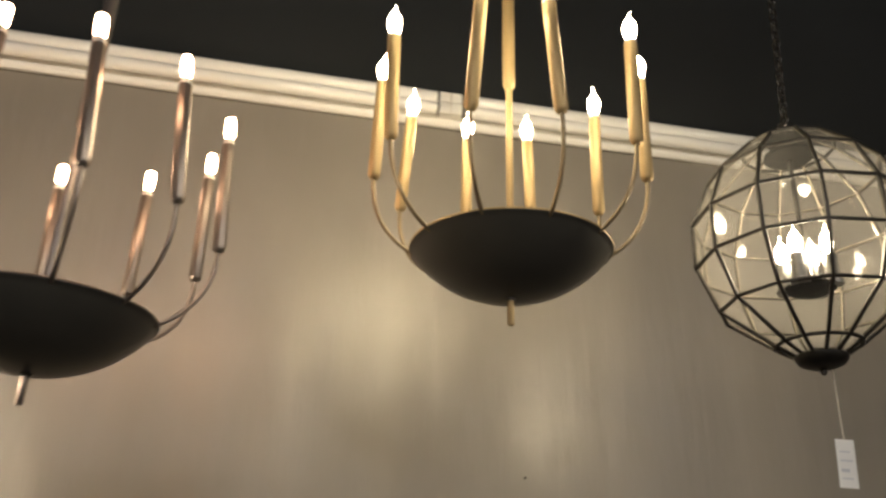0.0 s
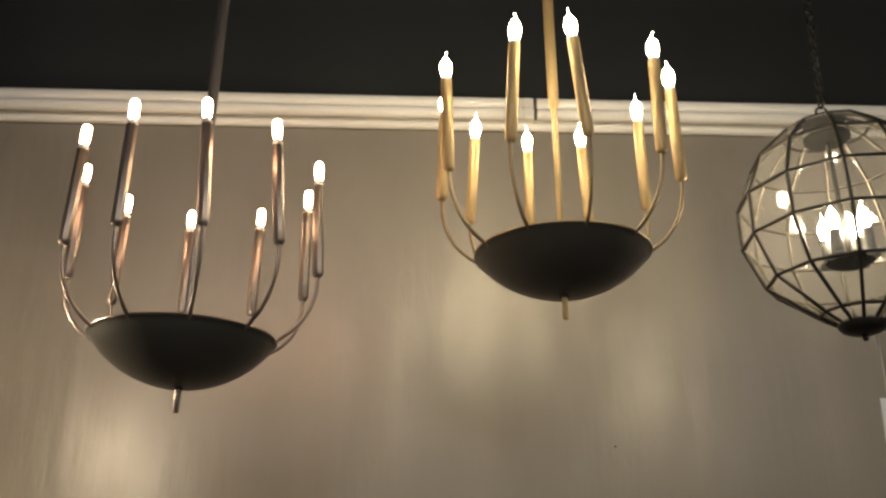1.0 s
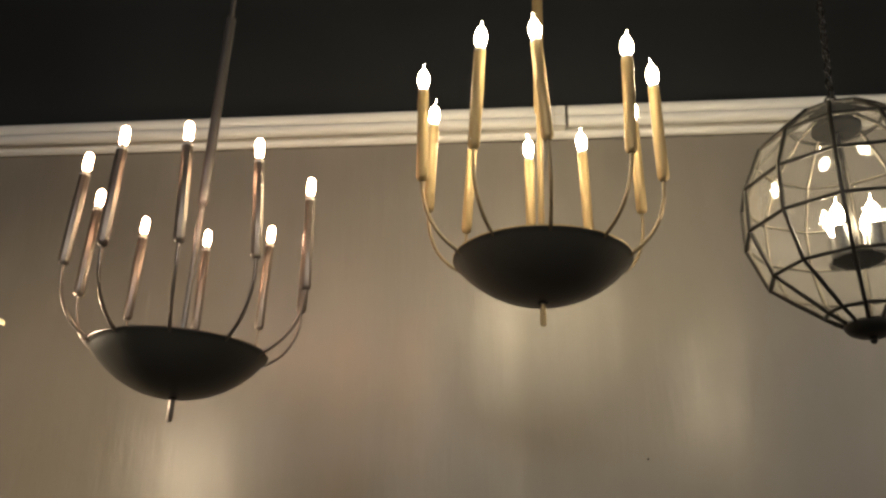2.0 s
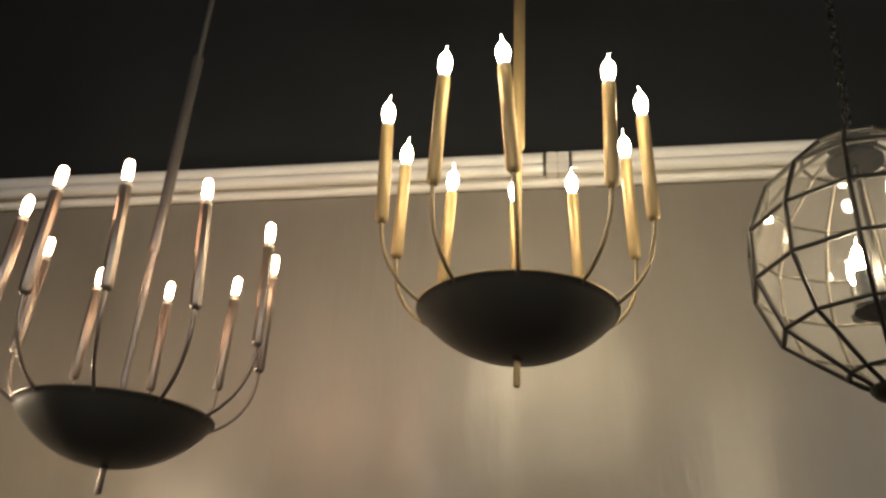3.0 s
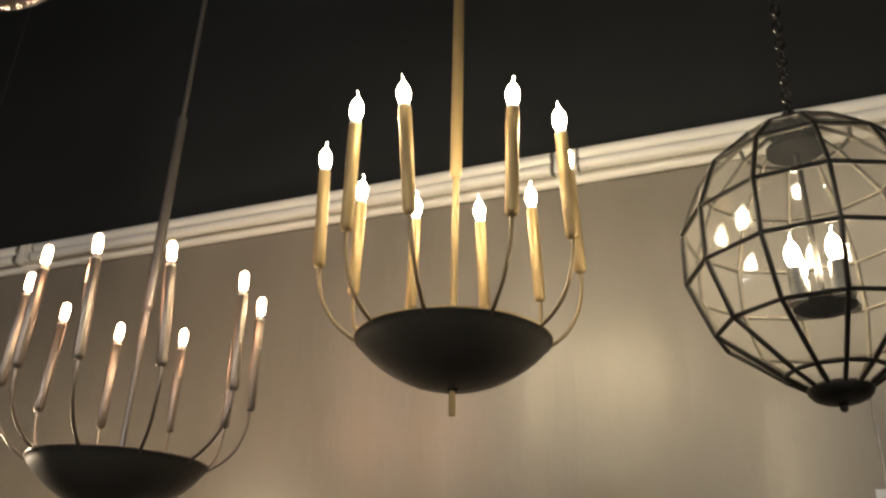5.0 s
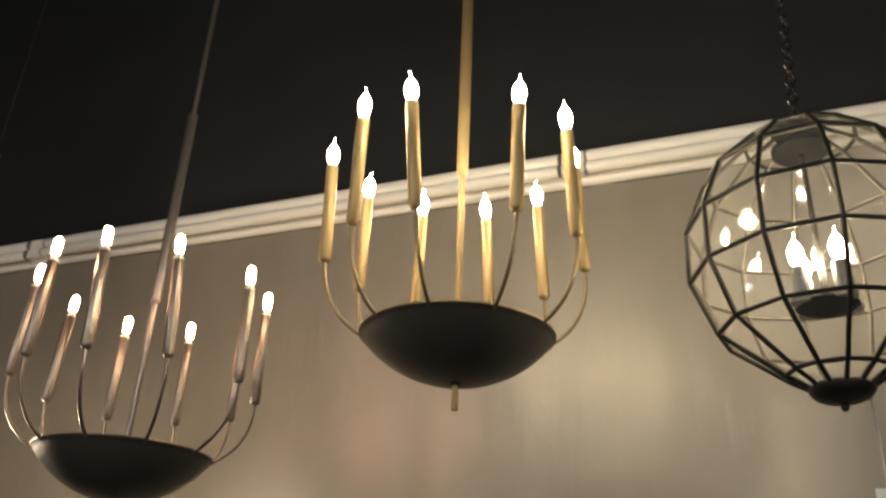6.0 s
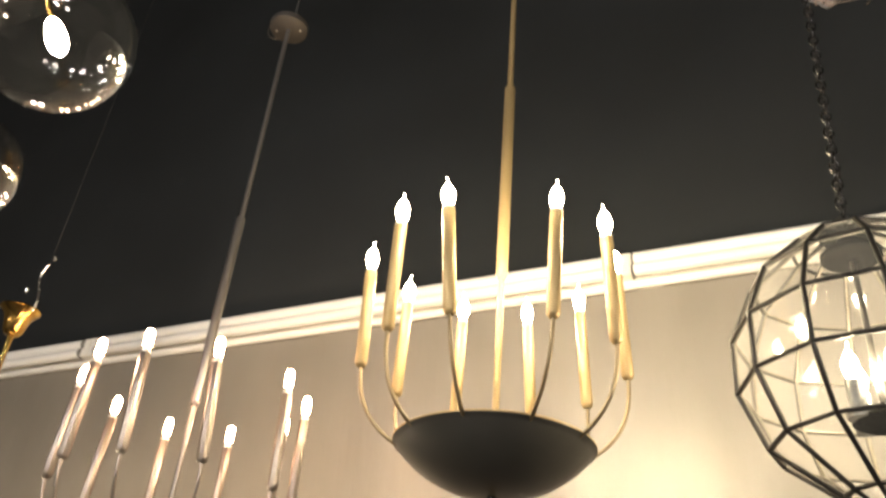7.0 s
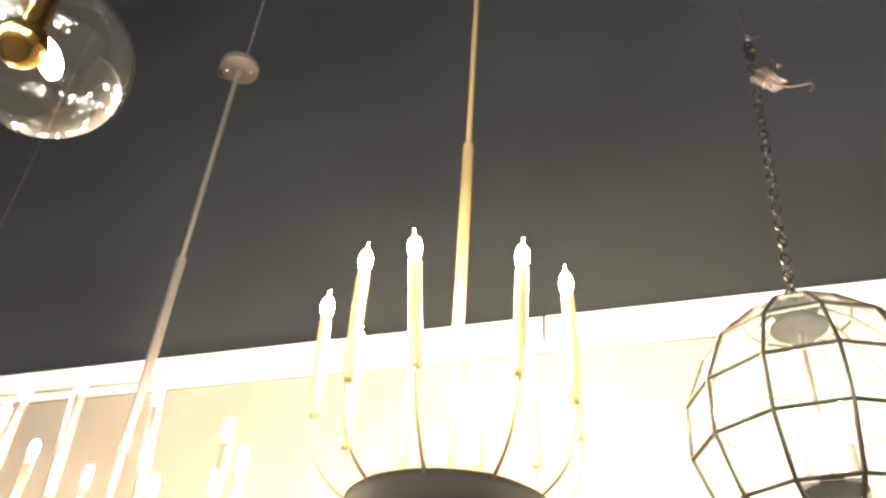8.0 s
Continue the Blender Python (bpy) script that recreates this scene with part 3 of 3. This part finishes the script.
# ---- clear bubble pendants ----
def bubble_pendant(x, y, z, r, lit, axis, arm):
    """A clear globe whose cap points along axis, held by a brass arm that turns up to the ceiling."""
    t = thing("bubble_pendant", x, y, z, "clear glass bubble pendant with a brass cap" + (", lit" if lit else ""), "pendant lamp", "bubble pendants")
    steps = 30
    a0 = math.asin(0.020 / r)
    arc = [a0 + (math.pi - a0) * i / steps for i in range(steps + 1)]
    outer = [(r * math.sin(a), r * math.cos(a)) for a in arc]
    outer[-1] = (0.0, -r)
    inner = [((r - 0.002) * math.sin(a), (r - 0.002) * math.cos(a)) for a in arc]
    inner[-1] = (0.0, -r + 0.002)
    part("glass_bubble", lathe(outer, 48), M_BUBBLE, t, "clear blown glass bubble", shadow=False)
    part("glass_inside", lathe(inner, 48), M_BUBBLE, t, shadow=False)
    h = r * math.cos(a0)
    part("brass_cap", lathe([(0, h - 0.024), (0.010, h - 0.023), (0.019, h - 0.013), (0.0215, h - 0.002), (0.0215, h + 0.004), (0.012, h + 0.012), (0, h + 0.013)], 32), M_BRASS, t, "polished brass cap")
    part("bulb_stem", lathe([(0, 0.024), (0.0035, 0.024), (0.0035, h - 0.018), (0, h - 0.018)], 14), M_BRASS, t)
    turn = Vector((0, 0, 1)).rotation_difference(Vector(axis).normalized())
    t.rotation_euler = turn.to_euler()
    upright = turn.inverted() @ Vector((0, 0, 1))
    end = Vector((0, 0, h + arm))
    rise = CEILING_Z - z - (turn @ end).z
    part("side_arm", tube([Vector((0, 0, h + 0.006)), end, end + upright * rise], 0.005, 8), M_BRASS, t, "bent brass side arm")
    prof = [(0.0145 * math.sin(math.pi * i / 18) * (0.66 + 0.34 * i / 18), 0.025 * math.cos(math.pi * i / 18)) for i in range(19)]
    part("bulb", lathe(prof, 28), M_PENDANT if lit else M_COLLAR, t, "glowing round bulb" if lit else "")
    return t


bubble_pendant(-0.182, -0.967, 2.384, 0.0905, True, (-0.233, -0.407, 0.883), 0.12)
bubble_pendant(-0.503, -0.836, 2.374, 0.0830, False, (-0.932, 0.0, 0.362), 0.45)


def brass_drop(x, y, z):
    t = thing("brass_ball_drop", x, y, z, "polished brass ball on a brass rod", "pendant lamp")
    part("ball", lathe([(0.0162 * math.sin(math.pi * i / 20), -0.0162 * math.cos(math.pi * i / 20)) for i in range(21)], 32), M_BRASS, t)
    part("rod", lathe([(0, 0.014), (0.0085, 0.014), (0.0085, 0.32), (0, 0.32)], 16), M_BRASS, t)
    part("cord", tube([(0, 0, 0.31), (0, 0, CEILING_Z - z)], 0.0022, 8), M_CABLE, t)
    return t


brass_drop(0.084, -1.174, 2.086)


# ---- petal chandelier at the west end ----
def petal_chandelier(x, y, z, bell_z):
    t = thing("petal_chandelier", x, y, z, "brass chandelier with cream petals and a slipped bell canopy, lit", "chandelier")
    b = bell_z - z
    part("bell_canopy", lathe([(0, b - 0.078), (0.010, b - 0.078), (0.020, b - 0.074), (0.027, b - 0.064), (0.032, b - 0.040), (0.038, b - 0.018), (0.050, b - 0.002), (0.056, b + 0.003), (0.0555, b + 0.006), (0.050, b + 0.004), (0.034, b - 0.018), (0.026, b - 0.050), (0, b - 0.055)], 40), M_BRASS, t, "polished brass bell-shaped canopy")
    part("stem", lathe([(0, 0.05), (0.008, 0.05), (0.008, b - 0.06), (0, b - 0.06)], 16), M_BRASS, t)
    part("supply_wire", tube(curve((0.050, 0.0, b - 0.005), (0.075, 0.0, b + 0.075), (-0.005, 0.0, b + 0.085), (0.048, 0.0, b + 0.150), 18), 0.0026, 8), M_STEEL, t, "curled bright supply wire")
    part("upper_cable", tube(curve((0.048, 0.0, b + 0.150), (0.052, 0.0, b + 0.3), (0.055, 0.0, b + 0.6), (0.06, 0.0, CEILING_Z - z)), 0.0016, 8), M_CABLE, t)
    part("wire_nut", lathe([(0, 0), (0.004, 0.001), (0.005, 0.014), (0, 0.018)], 10, at=(0.006, -0.01, b + 0.055)), M_STEEL, t)
    part("wire_nut", lathe([(0, 0), (0.004, 0.001), (0.005, 0.012), (0, 0.015)], 10, at=(0.062, 0.0, b + 0.160)), M_STEEL, t)
    part("body", lathe([(0, -0.06), (0.012, -0.055), (0.034, -0.02), (0.040, 0.01), (0.022, 0.045), (0.010, 0.06), (0, 0.062)], 28), M_BRASS, t)
    for k in range(7):
        a = 2 * math.pi * k / 7 + 0.3
        out, side = Vector((math.cos(a), math.sin(a), 0)), Vector((-math.sin(a), math.cos(a), 0))
        bm = bmesh.new()
        grid = []
        for i in range(9):
            u = i / 8
            spine = out * (0.035 + 0.215 * u) + Vector((0, 0, 0.14 * math.sin(u * 1.9) - 0.02 * u * u))
            w = 0.030 * math.sin(math.pi * min(1.0, 0.12 + u * 0.86)) ** 0.8 + 0.001
            grid.append([bm.verts.new(spine + side * (w * s) + Vector((0, 0, 0.012 * s * s))) for s in (-1, -0.5, 0, 0.5, 1)])
        for g, h in zip(grid, grid[1:]):
            for q in range(4):
                bm.faces.new((g[q], g[q + 1], h[q + 1], h[q]))
        bmesh.ops.solidify(bm, geom=bm.faces[:], thickness=0.003)
        part("petal", bm, M_LEAF, t, "cream enamelled petal")
    for k in range(3):
        a = 2 * math.pi * k / 3 + 0.1
        part("bulb", lathe([(0.024 * math.sin(math.pi * i / 14), -0.024 * math.cos(math.pi * i / 14)) for i in range(15)], 20, at=(0.085 * math.cos(a), 0.085 * math.sin(a), 0.0)), M_PETALBULB, t, "glowing round bulb")
    return t


petal_chandelier(-1.477, 0.002, 1.985, 2.715)


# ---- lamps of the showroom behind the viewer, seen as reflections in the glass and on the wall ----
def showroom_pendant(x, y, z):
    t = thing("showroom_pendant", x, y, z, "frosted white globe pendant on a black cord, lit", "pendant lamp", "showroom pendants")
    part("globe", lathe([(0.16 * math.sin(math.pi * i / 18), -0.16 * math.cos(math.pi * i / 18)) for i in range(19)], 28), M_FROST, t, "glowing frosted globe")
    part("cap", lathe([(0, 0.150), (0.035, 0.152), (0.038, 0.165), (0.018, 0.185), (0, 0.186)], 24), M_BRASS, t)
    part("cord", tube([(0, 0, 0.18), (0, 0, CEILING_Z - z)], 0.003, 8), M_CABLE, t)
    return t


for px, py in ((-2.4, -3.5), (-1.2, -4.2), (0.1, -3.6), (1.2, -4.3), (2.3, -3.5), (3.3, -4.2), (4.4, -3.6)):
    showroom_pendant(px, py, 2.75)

# a small nail left in the display wall
tagged(part("nail", lathe([(0, 0), (0.0016, 0), (0.0016, 0.010), (0.0034, 0.011), (0.0030, 0.0125), (0, 0.013)], 10, at=(0.302, WALL_Y + 0.001, 1.937), axis=(0, -1, 0)), M_IRON), "small dark nail head in the taupe wall", "nail")


def ring_chandelier(x, y, z, r, count):
    """A brass hoop with small bulbs, mirrored as strings of sparks in the clear bubbles."""
    t = thing("ring_chandelier", x, y, z, "brass hoop chandelier with many small lit bulbs", "chandelier", "hoop chandeliers")
    part("hoop", tube([(r * math.cos(2 * math.pi * i / 48), r * math.sin(2 * math.pi * i / 48), 0) for i in range(48)], 0.008, 8, closed=True), M_BRASS, t)
    for k in range(3):
        a = 2 * math.pi * k / 3
        part("hanger", tube([(r * math.cos(a), r * math.sin(a), 0), (0, 0, 0.55)], 0.002, 6), M_STEEL, t)
    part("cord", tube([(0, 0, 0.54), (0, 0, CEILING_Z - z)], 0.003, 8), M_CABLE, t)
    for k in range(count):
        a = 2 * math.pi * k / count
        part("bulb", lathe([(0, 0.006), (0.006, 0.008), (0.011, 0.020), (0.009, 0.034), (0, 0.042)], 10, at=(r * math.cos(a), r * math.sin(a), 0)), M_SPARK, t)
    return t


ring_chandelier(-0.7, -2.9, 2.95, 0.42, 18)
ring_chandelier(1.9, -2.7, 3.10, 0.36, 16)


def light_string(x0, y0, z0, x1, y1, z1, sag, count):
    """A sagging string of tiny bulbs behind the viewer, mirrored as beaded lines in the clear bubbles."""
    t = thing("light_string", x0, y0, z0, "sagging dark cable strung with tiny lit bulbs", "light string", "strings of tiny bulbs")
    way = Vector((x1 - x0, y1 - y0, z1 - z0))

    def at(u):
        return way * u - Vector((0, 0, 4 * sag * u * (1 - u)))

    part("cable", tube([at(i / 24) for i in range(25)], 0.002, 6), M_CABLE, t)
    for end in (at(0.0), at(1.0)):
        part("hanger", tube([end, end + Vector((0, 0, CEILING_Z - z0 - end.z))], 0.002, 6), M_CABLE, t)
    for k in range(count):
        wave = 0.03 * math.sin(k * 2.4)
        part("bulb", lathe([(0, -0.022), (0.010, -0.017), (0.013, -0.004), (0.008, 0.008), (0, 0.012)], 8, at=at((k + 0.5) / count) + Vector((0, wave, -0.01))), M_TWINKLE, t)
    return t


light_string(-2.6, -2.6, 3.6, 0.4, -3.3, 3.4, 0.75, 34)
light_string(0.4, -3.3, 3.4, 2.8, -2.2, 3.7, 0.6, 30)
light_string(-1.8, -1.9, 3.3, -0.4, -2.6, 3.8, 0.3, 22)
